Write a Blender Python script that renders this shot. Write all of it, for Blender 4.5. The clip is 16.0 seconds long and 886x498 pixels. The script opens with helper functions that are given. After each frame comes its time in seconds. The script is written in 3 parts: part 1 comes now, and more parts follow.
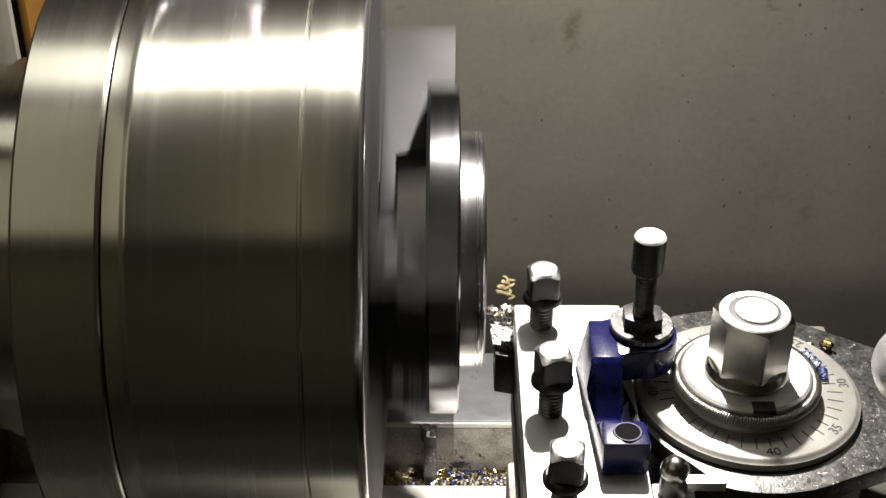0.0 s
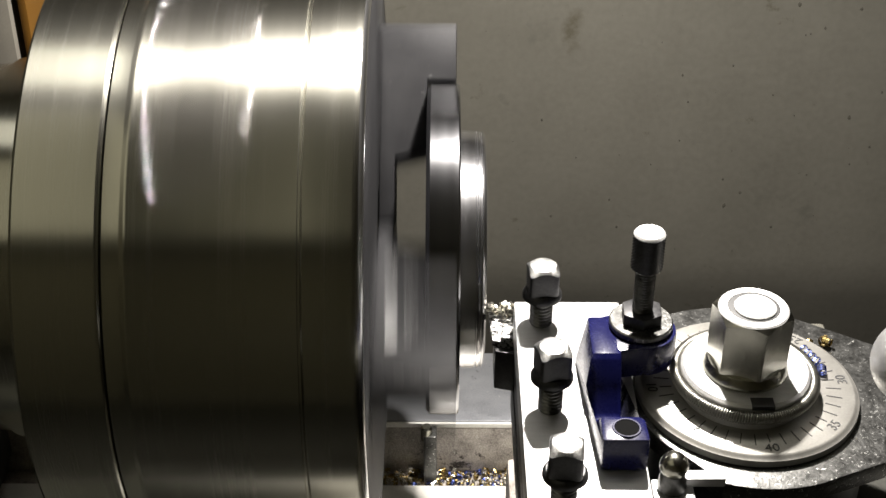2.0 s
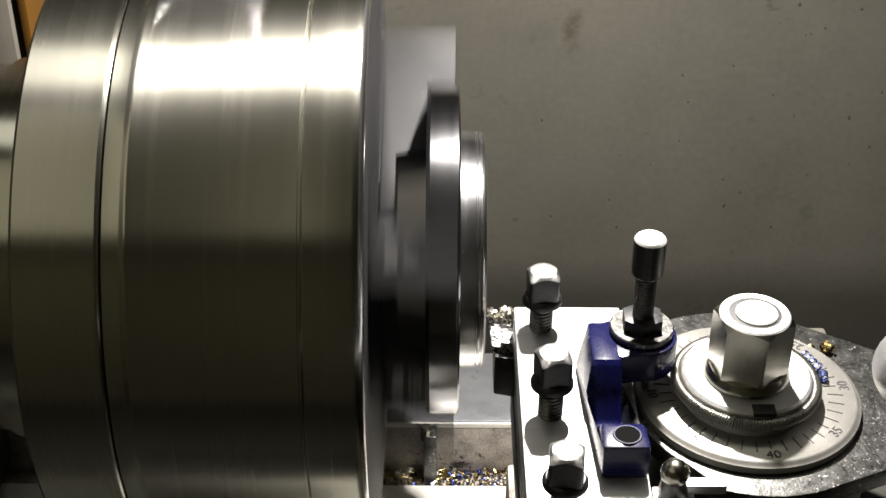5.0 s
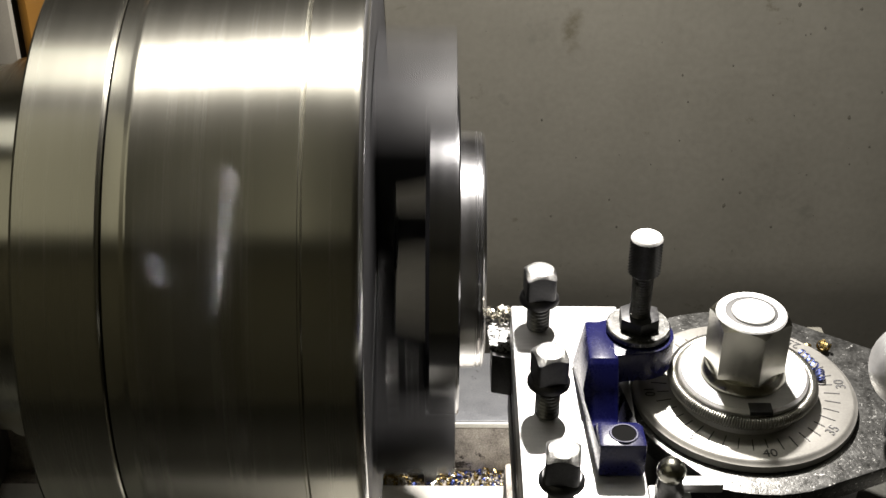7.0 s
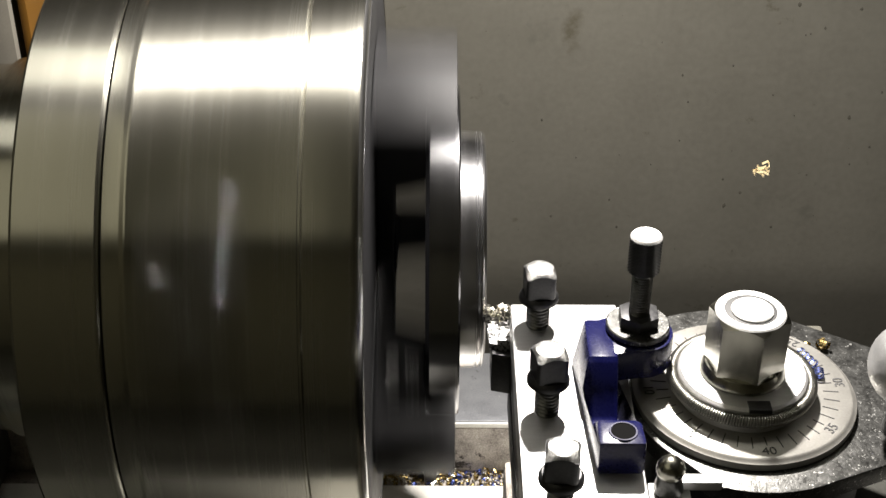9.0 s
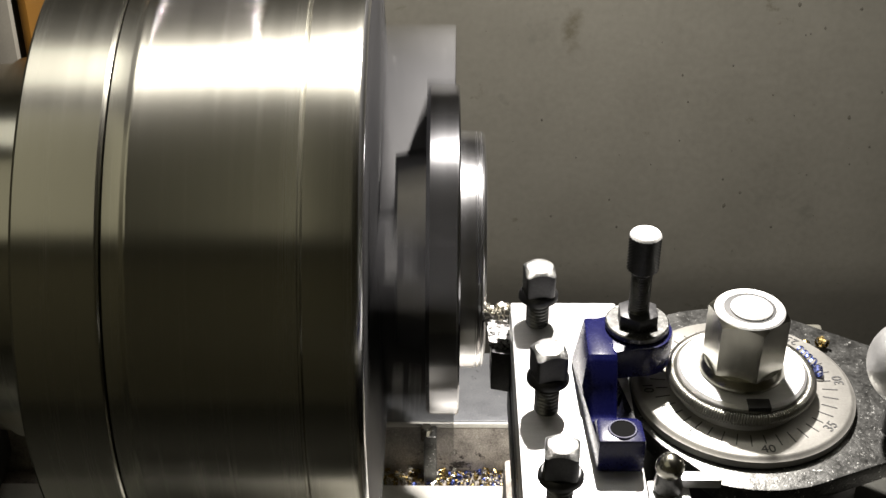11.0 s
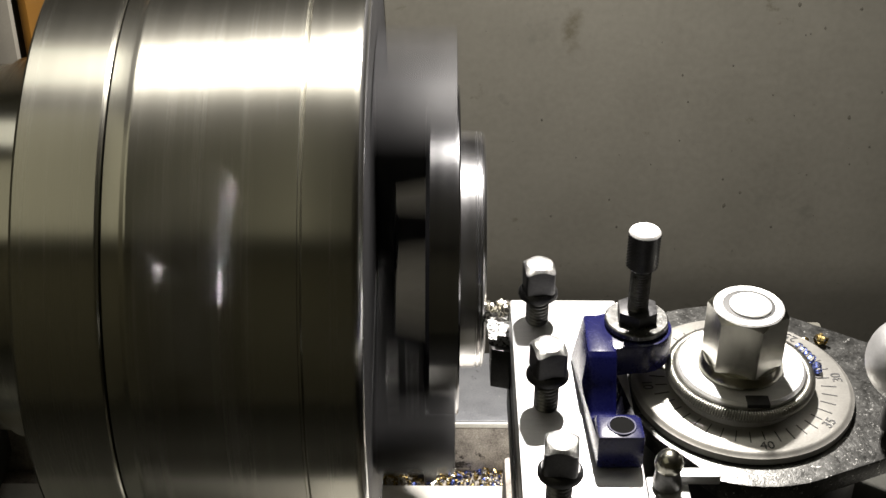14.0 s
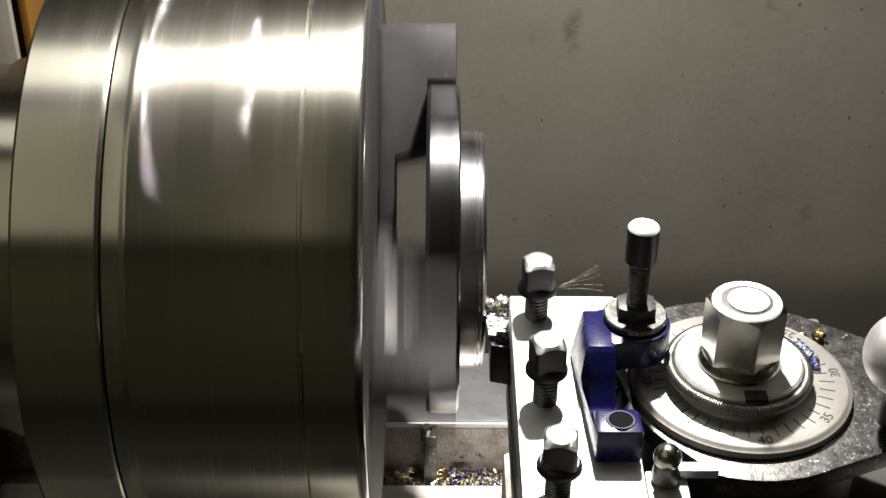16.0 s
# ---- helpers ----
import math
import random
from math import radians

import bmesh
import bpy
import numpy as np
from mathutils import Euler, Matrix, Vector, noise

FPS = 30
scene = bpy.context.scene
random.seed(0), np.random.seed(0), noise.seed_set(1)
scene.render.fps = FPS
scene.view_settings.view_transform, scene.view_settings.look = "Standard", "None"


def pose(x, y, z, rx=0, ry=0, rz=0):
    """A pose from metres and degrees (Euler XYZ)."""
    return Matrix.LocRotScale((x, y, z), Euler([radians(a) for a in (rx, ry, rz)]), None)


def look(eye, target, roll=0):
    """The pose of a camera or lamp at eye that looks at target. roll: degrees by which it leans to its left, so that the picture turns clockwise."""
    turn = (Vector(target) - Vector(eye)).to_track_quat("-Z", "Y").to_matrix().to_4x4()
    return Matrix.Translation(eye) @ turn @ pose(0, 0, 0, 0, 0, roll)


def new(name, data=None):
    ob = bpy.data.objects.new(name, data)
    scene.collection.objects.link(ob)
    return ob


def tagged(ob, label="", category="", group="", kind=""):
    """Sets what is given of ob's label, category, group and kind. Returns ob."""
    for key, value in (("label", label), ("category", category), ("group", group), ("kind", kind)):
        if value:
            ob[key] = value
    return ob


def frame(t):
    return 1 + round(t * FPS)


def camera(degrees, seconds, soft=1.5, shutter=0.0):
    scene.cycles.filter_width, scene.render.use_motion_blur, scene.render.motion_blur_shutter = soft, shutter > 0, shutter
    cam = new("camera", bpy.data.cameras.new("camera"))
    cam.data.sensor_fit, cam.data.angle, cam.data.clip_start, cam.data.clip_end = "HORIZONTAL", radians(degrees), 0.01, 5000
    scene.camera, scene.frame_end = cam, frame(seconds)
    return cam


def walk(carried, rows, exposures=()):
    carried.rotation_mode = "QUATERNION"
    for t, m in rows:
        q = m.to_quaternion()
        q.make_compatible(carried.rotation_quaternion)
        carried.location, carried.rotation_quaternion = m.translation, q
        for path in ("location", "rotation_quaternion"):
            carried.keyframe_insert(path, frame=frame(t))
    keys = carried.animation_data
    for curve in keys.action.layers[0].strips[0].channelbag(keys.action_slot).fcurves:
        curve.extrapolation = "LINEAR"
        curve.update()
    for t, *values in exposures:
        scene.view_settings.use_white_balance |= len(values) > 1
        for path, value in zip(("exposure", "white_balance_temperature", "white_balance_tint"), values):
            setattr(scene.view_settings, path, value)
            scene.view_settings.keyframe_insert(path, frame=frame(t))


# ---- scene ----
AXIS = 1.12          # height of the spindle axis over the floor
TILT = 33.5          # the camera looks down by this many degrees
REACH = 0.762        # from the lens to the spindle axis

cam = camera(35.5, 16.0, soft=1.5, shutter=0.5)
EYE = (0.0, -REACH * math.cos(radians(TILT)), AXIS + REACH * math.sin(radians(TILT)))
walk(cam, [(0, look(EYE, (0, 0, AXIS), 0.3)), (16.0, look(EYE, (0, 0, AXIS), 0.3))], [(0, 0.0), (16.0, 0.0)])

# ---- light ----
world = bpy.data.worlds.new("dim_workshop")
world.use_nodes = True
world.node_tree.nodes["Background"].inputs[0].default_value = (0.75, 0.72, 0.55, 1)
world.node_tree.nodes["Background"].inputs[1].default_value = 0.014
scene.world = world

work_light = bpy.data.lights.new("machine_lamp", "SPOT")
work_light.energy, work_light.color, work_light.shadow_soft_size = 50, (1.0, 0.94, 0.88), 0.011
work_light.spot_size, work_light.spot_blend = radians(138), 0.8
new("machine_lamp", work_light).matrix_world = look((0.094, 0.060, AXIS + 0.43), (0.080, 0.068, AXIS))

# unseen fill panel, added in place of a lit ceiling
fill_light = bpy.data.lights.new("room_fill", "AREA")
fill_light.shape, fill_light.size, fill_light.size_y = "RECTANGLE", 1.8, 1.9
fill_light.energy, fill_light.color = 5.3, (1.0, 0.93, 0.68)
new("room_fill", fill_light).matrix_world = pose(-1.35, -1.15, 2.75)

# unseen weak fill overhead, added to widen the gradient on the chuck
overhead_light = bpy.data.lights.new("overhead_fill", "AREA")
overhead_light.shape, overhead_light.size, overhead_light.size_y = "RECTANGLE", 1.4, 0.5
overhead_light.energy, overhead_light.color = 4, (1.0, 0.96, 0.84)
new("overhead_fill", overhead_light).matrix_world = pose(-0.1, 0.30, 2.75)


# ---- materials ----
def nodes_of(name):
    m = bpy.data.materials.new(name)
    m.use_nodes = True
    t = m.node_tree
    return m, t, t.nodes["Principled BSDF"]


def link(t, a, b):
    t.links.new(a, b)


def add(t, kind, **values):
    n = t.nodes.new(kind)
    for key, value in values.items():
        n.inputs[key].default_value = value
    return n


def ramp(t, source, stops):
    r = t.nodes.new("ShaderNodeValToRGB")
    while len(r.color_ramp.elements) < len(stops):
        r.color_ramp.elements.new(0.5)
    for e, (at, c) in zip(r.color_ramp.elements, stops):
        e.position, e.color = at, (*c, 1) if len(c) == 3 else c
    link(t, source, r.inputs[0])
    return r.outputs[0]


def grey(v):
    return (v, v, v)


def surface(name, dark, light, metal, rough_a, rough_b, scale=60, stretch=(1, 1, 1), fine=900, bump=0.2, depth=0.0003, spots=()):
    """Two scales of noise over colour, roughness and relief; stretch draws the grain out; spots adds stains."""
    m, t, b = nodes_of(name)
    at = add(t, "ShaderNodeTexCoord")
    to = add(t, "ShaderNodeMapping", Scale=stretch)
    link(t, at.outputs["Object"], to.inputs["Vector"])
    big = add(t, "ShaderNodeTexNoise", Scale=scale, Detail=6.0, Roughness=0.6)
    small = add(t, "ShaderNodeTexNoise", Scale=fine, Detail=3.0)
    for n in (big, small):
        link(t, to.outputs[0], n.inputs["Vector"])
    mix = add(t, "ShaderNodeMath")
    mix.operation = "MULTIPLY_ADD"
    mix.inputs[1].default_value = 0.4
    half = add(t, "ShaderNodeMath")
    half.operation = "MULTIPLY"
    half.inputs[1].default_value = 0.6
    link(t, big.outputs[0], half.inputs[0])
    link(t, small.outputs[0], mix.inputs[0])
    link(t, half.outputs[0], mix.inputs[2])
    colour = ramp(t, mix.outputs[0], [(0.3, dark), (0.7, light)])
    for size, amount, tone in spots:
        s = add(t, "ShaderNodeTexNoise", Scale=size, Detail=5.0, Roughness=0.7)
        link(t, at.outputs["Object"], s.inputs["Vector"])
        where = ramp(t, s.outputs[0], [(amount, grey(0)), (amount + 0.06, grey(1))])
        mc = t.nodes.new("ShaderNodeMix")
        mc.data_type = "RGBA"
        link(t, where, mc.inputs[0])
        link(t, colour, mc.inputs[6])
        mc.inputs[7].default_value = (*tone, 1)
        colour = mc.outputs[2]
    link(t, colour, b.inputs["Base Color"])
    link(t, ramp(t, mix.outputs[0], [(0.3, grey(rough_a)), (0.7, grey(rough_b))]), b.inputs["Roughness"])
    b.inputs["Metallic"].default_value = metal
    if bump:
        bp = add(t, "ShaderNodeBump", Strength=bump, Distance=depth)
        link(t, mix.outputs[0], bp.inputs["Height"])
        link(t, bp.outputs[0], b.inputs["Normal"])
    return m


def turned(name, dark, light, rough_a, rough_b, aniso):
    """Turned steel: rings round the spindle axis, gloss drawn out along it."""
    m = surface(name, dark, light, 1.0, rough_a, rough_b, scale=24, stretch=(6, 0.2, 0.2), fine=420, bump=0.03, depth=0.00005)
    t = m.node_tree
    b = t.nodes["Principled BSDF"]
    tan = t.nodes.new("ShaderNodeTangent")
    tan.direction_type, tan.axis = "RADIAL", "X"
    link(t, tan.outputs[0], b.inputs["Tangent"])
    b.inputs["Anisotropic"].default_value = aniso
    b.inputs["Anisotropic Rotation"].default_value = 0.25
    return m


CHUCK = turned("turned_chuck_steel", (0.45, 0.44, 0.385), (0.50, 0.49, 0.43), 0.24, 0.285, 0.82)
WORK = turned("turned_workpiece_steel", (0.27, 0.27, 0.285), (0.33, 0.33, 0.345), 0.15, 0.20, 0.35)
BOSS = turned("freshly_faced_steel", (0.42, 0.42, 0.43), (0.55, 0.55, 0.56), 0.20, 0.27, 0.5)
STAMP = surface("worn_stamped_steel", grey(0.14), grey(0.26), 0.7, 0.4, 0.5)
SOCKET = surface("shaded_socket_steel", (0.13, 0.125, 0.12), (0.20, 0.19, 0.18), 1.0, 0.36, 0.48)
# lighter steel for edges that carry an added highlight
BRIGHT = surface("highlight_edge_steel", grey(0.6), grey(0.7), 1.0, 0.15, 0.28)
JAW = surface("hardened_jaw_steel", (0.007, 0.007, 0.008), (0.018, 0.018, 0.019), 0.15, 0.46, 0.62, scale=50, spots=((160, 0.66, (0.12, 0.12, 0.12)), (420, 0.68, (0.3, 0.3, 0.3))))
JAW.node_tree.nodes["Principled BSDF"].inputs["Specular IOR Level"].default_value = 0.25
GROUND_STEEL = surface("ground_steel", (0.50, 0.50, 0.50), (0.66, 0.66, 0.66), 0.75, 0.38, 0.5, scale=90, stretch=(1, 6, 1), bump=0.15)
WORN = surface("worn_plate_steel", (0.035, 0.035, 0.033), (0.13, 0.13, 0.125), 0.9, 0.30, 0.46, scale=160, bump=0.7, depth=0.0005, spots=((520, 0.60, (0.5, 0.5, 0.48)), (260, 0.65, (0.7, 0.7, 0.67))))
DIAL = surface("satin_dial_steel", (0.30, 0.292, 0.27), (0.42, 0.41, 0.38), 0.7, 0.36, 0.5, scale=60, bump=0.1)
NUT = surface("nickelled_nut_steel", (0.27, 0.265, 0.225), (0.42, 0.41, 0.355), 1.0, 0.17, 0.27, scale=120, stretch=(3, 3, 0.6), bump=0.12)
FACE = surface("worn_lit_steel_face", (0.42, 0.42, 0.41), (0.70, 0.70, 0.68), 0.45, 0.35, 0.55, scale=260, bump=0.5)
SPRING = surface("dull_spring_steel", (0.22, 0.22, 0.20), (0.36, 0.35, 0.32), 1.0, 0.25, 0.4, scale=120)
THREAD = surface("dark_rolled_thread", (0.06, 0.06, 0.06), (0.16, 0.16, 0.155), 1.0, 0.25, 0.4, scale=200)
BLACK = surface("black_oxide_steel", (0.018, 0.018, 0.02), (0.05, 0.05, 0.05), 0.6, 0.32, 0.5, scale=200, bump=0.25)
HEAD = surface("worn_lit_bolt_head_steel", (0.06, 0.06, 0.058), (0.36, 0.36, 0.35), 1.0, 0.30, 0.5, scale=1500, fine=4200, bump=0.8, depth=0.0005)
CARBIDE = surface("chipped_carbide", (0.20, 0.20, 0.20), (0.55, 0.55, 0.54), 0.9, 0.3, 0.5, scale=500, bump=1.0, depth=0.001, spots=((520, 0.50, (0.012, 0.012, 0.012)),))
BLUE = surface("glossy_blue_enamel", (0.0024, 0.0028, 0.028), (0.0038, 0.0046, 0.044), 0.0, 0.22, 0.32, scale=70, bump=0.15)
BLUE.node_tree.nodes["Principled BSDF"].inputs["Specular IOR Level"].default_value = 0.36
PAINT = surface("grey_green_wall_paint", (0.092, 0.088, 0.073), (0.127, 0.122, 0.102), 0.0, 0.45, 0.6, scale=7, fine=160, bump=0.12,
                spots=((9, 0.60, (0.088, 0.086, 0.071)), (26, 0.64, (0.074, 0.070, 0.052)), (90, 0.68, (0.04, 0.036, 0.025))))


def rust_run(m, centre, half):
    """Brown runs inside an upright patch of the painted sheet."""
    t = m.node_tree
    b = t.nodes["Principled BSDF"]
    before = b.inputs["Base Color"].links[0].from_socket
    at = add(t, "ShaderNodeTexCoord")
    to = add(t, "ShaderNodeMapping", Scale=[1 / h for h in half], Location=[-c / h for c, h in zip(centre, half)])
    link(t, at.outputs["Object"], to.inputs["Vector"])
    ball = t.nodes.new("ShaderNodeTexGradient")
    ball.gradient_type = "SPHERICAL"
    link(t, to.outputs[0], ball.inputs[0])
    grain = add(t, "ShaderNodeTexNoise", Scale=95.0, Detail=4.0, Roughness=0.65)
    link(t, at.outputs["Object"], grain.inputs["Vector"])
    times = add(t, "ShaderNodeMath")
    times.operation = "MULTIPLY"
    link(t, ball.outputs["Fac"], times.inputs[0])
    link(t, grain.outputs[0], times.inputs[1])
    mask = ramp(t, times.outputs[0], [(0.24, grey(0)), (0.50, grey(0.55))])
    mc = t.nodes.new("ShaderNodeMix")
    mc.data_type = "RGBA"
    link(t, mask, mc.inputs[0])
    link(t, before, mc.inputs[6])
    mc.inputs[7].default_value = (0.035, 0.028, 0.010, 1)
    link(t, mc.outputs[2], b.inputs["Base Color"])


rust_run(PAINT, (-0.086, 0.0, 0.805), (0.020, 0.02, 0.050))
SLIDE = surface("dark_oily_casting", (0.03, 0.03, 0.026), (0.06, 0.06, 0.052), 0.2, 0.4, 0.6, scale=30, bump=0.3)
CREAM = surface("cream_machine_paint", (0.12, 0.112, 0.095), (0.16, 0.15, 0.125), 0.0, 0.35, 0.5, scale=20)
GRIT = surface("dried_grit", (0.035, 0.033, 0.025), (0.06, 0.056, 0.042), 0.0, 0.7, 0.9)
ORANGE = surface("orange_paint", (0.085, 0.038, 0.004), (0.11, 0.05, 0.005), 0.0, 0.35, 0.5, scale=20)
IRON = surface("stained_cast_iron", (0.10, 0.09, 0.08), (0.52, 0.48, 0.43), 0.3, 0.4, 0.65, scale=70, bump=0.7, depth=0.0015, spots=((60, 0.60, (0.025, 0.02, 0.016)), (240, 0.64, (0.5, 0.48, 0.44))))
WAY_BRIGHT = surface("bright_lit_way", (0.55, 0.54, 0.50), (0.75, 0.74, 0.70), 0.25, 0.3, 0.5, scale=60, bump=0.3)
WAY = surface("oiled_bed_way_steel", (0.24, 0.25, 0.27), (0.36, 0.37, 0.39), 0.8, 0.25, 0.4, scale=40, bump=0.5, depth=0.0008, spots=((150, 0.63, (0.10, 0.10, 0.12)), (260, 0.66, (0.55, 0.55, 0.57))))
ENGRAVED_AND_GAP = surface("engraved_and_gap_black", grey(0.02), grey(0.04), 0.0, 0.6, 0.7)
# black that paints the dark of a hole on a flat patch
HOLE_SHADE, _tree, _shader = nodes_of("hole_shade_black")
_shader.inputs["Base Color"].default_value = (0.001, 0.001, 0.001, 1)
_shader.inputs["Roughness"].default_value = 0.9
_shader.inputs["Specular IOR Level"].default_value = 0.1
BALL = surface("satin_ball_steel", grey(0.38), grey(0.48), 0.85, 0.42, 0.52, scale=200)
GOLD = surface("straw_swarf", (0.20, 0.12, 0.03), (0.55, 0.44, 0.20), 1.0, 0.2, 0.35, scale=400)
BLUED = surface("blued_swarf", (0.04, 0.06, 0.30), (0.22, 0.28, 0.62), 1.0, 0.2, 0.35, scale=400)
HEATED = surface("mauve_heated_swarf", (0.22, 0.18, 0.30), (0.55, 0.46, 0.50), 0.8, 0.2, 0.35, scale=400)
FRESH = surface("fresh_straw_swarf", (0.62, 0.46, 0.22), (0.92, 0.80, 0.52), 0.45, 0.25, 0.4, scale=400)
SILVER = surface("fresh_pale_swarf", (0.78, 0.76, 0.66), (0.92, 0.90, 0.82), 0.45, 0.25, 0.4, scale=400)
PALE = surface("pale_swarf", (0.55, 0.52, 0.45), (0.8, 0.78, 0.7), 1.0, 0.2, 0.35, scale=400)
PLASTER = surface("workshop_plaster", (0.40, 0.38, 0.30), (0.5, 0.48, 0.39), 0.0, 0.8, 0.9, scale=3, fine=80)
CONCRETE = surface("oily_concrete", (0.05, 0.05, 0.045), (0.10, 0.10, 0.09), 0.0, 0.6, 0.8, scale=4, fine=60)


# ---- mesh tools ----
ORIGIN = {}


def thing(name, x, y, z, label, category, group="", kind=""):
    """An Empty at the thing's base; x, y, z from the spindle axis."""
    e = new(name)
    e.location = (x, y, z + AXIS)
    e.empty_display_size = 0.01
    ORIGIN[e.name] = Vector((x, y, z))
    return tagged(e, label, category, group, kind)


def part(name, bm, material, parent, label="", smooth=35):
    """Links bm, given from the spindle axis, as one mesh under a thing or a part."""
    top = parent
    while top.parent:
        top = top.parent
    bmesh.ops.translate(bm, verts=bm.verts, vec=-ORIGIN[top.name])
    bmesh.ops.recalc_face_normals(bm, faces=bm.faces)
    me = bpy.data.meshes.new(name)
    for e in bm.edges:
        if len(e.link_faces) == 2 and e.calc_face_angle(0) > radians(smooth):
            e.smooth = False
    for f in bm.faces:
        f.smooth = True
    bm.to_mesh(me)
    bm.free()
    me.materials.append(material)
    ob = new(name, me)
    ob.parent = parent
    return tagged(ob, label)


def box(x0, x1, y0, y1, z0, z1, bevel=0.001, seg=2):
    bm = bmesh.new()
    bmesh.ops.create_cube(bm, size=1)
    for v in bm.verts:
        v.co = Vector(((x0 + x1) / 2 + v.co.x * (x1 - x0), (y0 + y1) / 2 + v.co.y * (y1 - y0), (z0 + z1) / 2 + v.co.z * (z1 - z0)))
    if bevel:
        bmesh.ops.bevel(bm, geom=bm.edges[:], offset=bevel, segments=seg, profile=0.6, affect="EDGES")
    return bm


def spun(profile, axis="X", steps=96, at=(0, 0, 0)):
    """Turns a profile of (along, radius) round an axis; radius 0 closes an end."""
    bm = bmesh.new()
    rings = []
    for along, r in profile:
        ring = []
        for i in range(steps if r > 0 else 1):
            a = 2 * math.pi * i / steps
            p = (along, r * math.cos(a), r * math.sin(a)) if axis == "X" else (r * math.cos(a), r * math.sin(a), along)
            ring.append(bm.verts.new(Vector(p) + Vector(at)))
        rings.append(ring)
    for a, b in zip(rings, rings[1:]):
        for i in range(steps):
            j = (i + 1) % steps
            loop = []
            for v in (a[i % len(a)], a[j % len(a)], b[j % len(b)], b[i % len(b)]):
                if v not in loop:
                    loop.append(v)
            if len(loop) > 2:
                bm.faces.new(loop)
    return bm


def extruded(outline, lo, hi, axis="Z", bevel=0.0):
    """Extrudes an outline: (x, y) along Z, (y, z) along X."""
    bm = bmesh.new()
    place = (lambda p, q, h: (p, q, h)) if axis == "Z" else (lambda p, q, h: (h, p, q))
    a = [bm.verts.new(place(p, q, lo)) for p, q in outline]
    b = [bm.verts.new(place(p, q, hi)) for p, q in outline]
    bm.faces.new(a[::-1])
    caps = [bm.faces.new(b)]
    for i in range(len(a)):
        j = (i + 1) % len(a)
        bm.faces.new((a[i], a[j], b[j], b[i]))
    bmesh.ops.recalc_face_normals(bm, faces=bm.faces)
    if bevel:
        sharp = [e for e in bm.edges if e.calc_face_angle(0) > radians(30)]
        bmesh.ops.bevel(bm, geom=sharp, offset=bevel, segments=2, profile=0.6, affect="EDGES")
    return bm


def joined(*bms):
    out = bmesh.new()
    for b in bms:
        me = bpy.data.meshes.new("scrap")
        b.to_mesh(me)
        b.free()
        out.from_mesh(me)
        bpy.data.meshes.remove(me)
    return out


def moved(bm, m):
    bmesh.ops.transform(bm, matrix=m, verts=bm.verts)
    return bm


def tube(points, r, sides=6, closed=False):
    """A round wire along points."""
    bm = bmesh.new()
    pts = [Vector(p) for p in points]
    rings = []
    n = len(pts)
    for i, p in enumerate(pts):
        a, b = (pts[i - 1], pts[(i + 1) % n]) if closed else (pts[max(i - 1, 0)], pts[min(i + 1, n - 1)])
        d = (b - a).normalized()
        u = d.orthogonal().normalized() if not rings else (u - d * u.dot(d)).normalized()
        v = d.cross(u)
        rings.append([bm.verts.new(p + (u * math.cos(k * 2 * math.pi / sides) + v * math.sin(k * 2 * math.pi / sides)) * r) for k in range(sides)])
    for i in range(n if closed else n - 1):
        a, b = rings[i], rings[(i + 1) % n]
        for k in range(sides):
            bm.faces.new((a[k], a[(k + 1) % sides], b[(k + 1) % sides], b[k]))
    if not closed:
        bm.faces.new(rings[0][::-1])
        bm.faces.new(rings[-1])
    return bm


def ribbon(points, width, thick, turn=(0, 0, 1)):
    """A flat curled strip with thickness along points."""
    bm = bmesh.new()
    pts = [Vector(p) for p in points]
    rings = []
    for i, p in enumerate(pts):
        d = (pts[min(i + 1, len(pts) - 1)] - pts[max(i - 1, 0)]).normalized()
        w = Vector(turn)
        w = (w - d * w.dot(d)).normalized() * width / 2
        h = d.cross(w).normalized() * thick / 2
        rings.append([bm.verts.new(p + s) for s in (w + h, -w + h, -w - h, w - h)])
    for a, b in zip(rings, rings[1:]):
        for k in range(4):
            bm.faces.new((a[k], a[(k + 1) % 4], b[(k + 1) % 4], b[k]))
    bm.faces.new(rings[0][::-1])
    bm.faces.new(rings[-1])
    return bm


def curl(r, pitch, turns, steps=14, flare=0.0):
    """Points of a helix along x."""
    n = int(turns * steps)
    return [(pitch * i / steps, (r + flare * i / n) * math.cos(2 * math.pi * i / steps), (r + flare * i / n) * math.sin(2 * math.pi * i / steps)) for i in range(n + 1)]


def ngon(n, r, cx, cy, start=0.0):
    return [(cx + r * math.cos(start + 2 * math.pi * i / n), cy + r * math.sin(start + 2 * math.pi * i / n)) for i in range(n)]


def threaded(x, y, z0, z1, r, pitch):
    """A screw thread as ridges round an upright rod."""
    prof = [(z0, 0), (z0, r * 0.86)]
    z = z0
    while z < z1 - pitch:
        prof += [(z + pitch * 0.15, r * 0.86), (z + pitch * 0.5, r), (z + pitch * 0.65, r), (z + pitch, r * 0.86)]
        z += pitch
    prof += [(z1, r * 0.86), (z1, 0)]
    return spun(prof, "Z", 32, (x, y, 0))


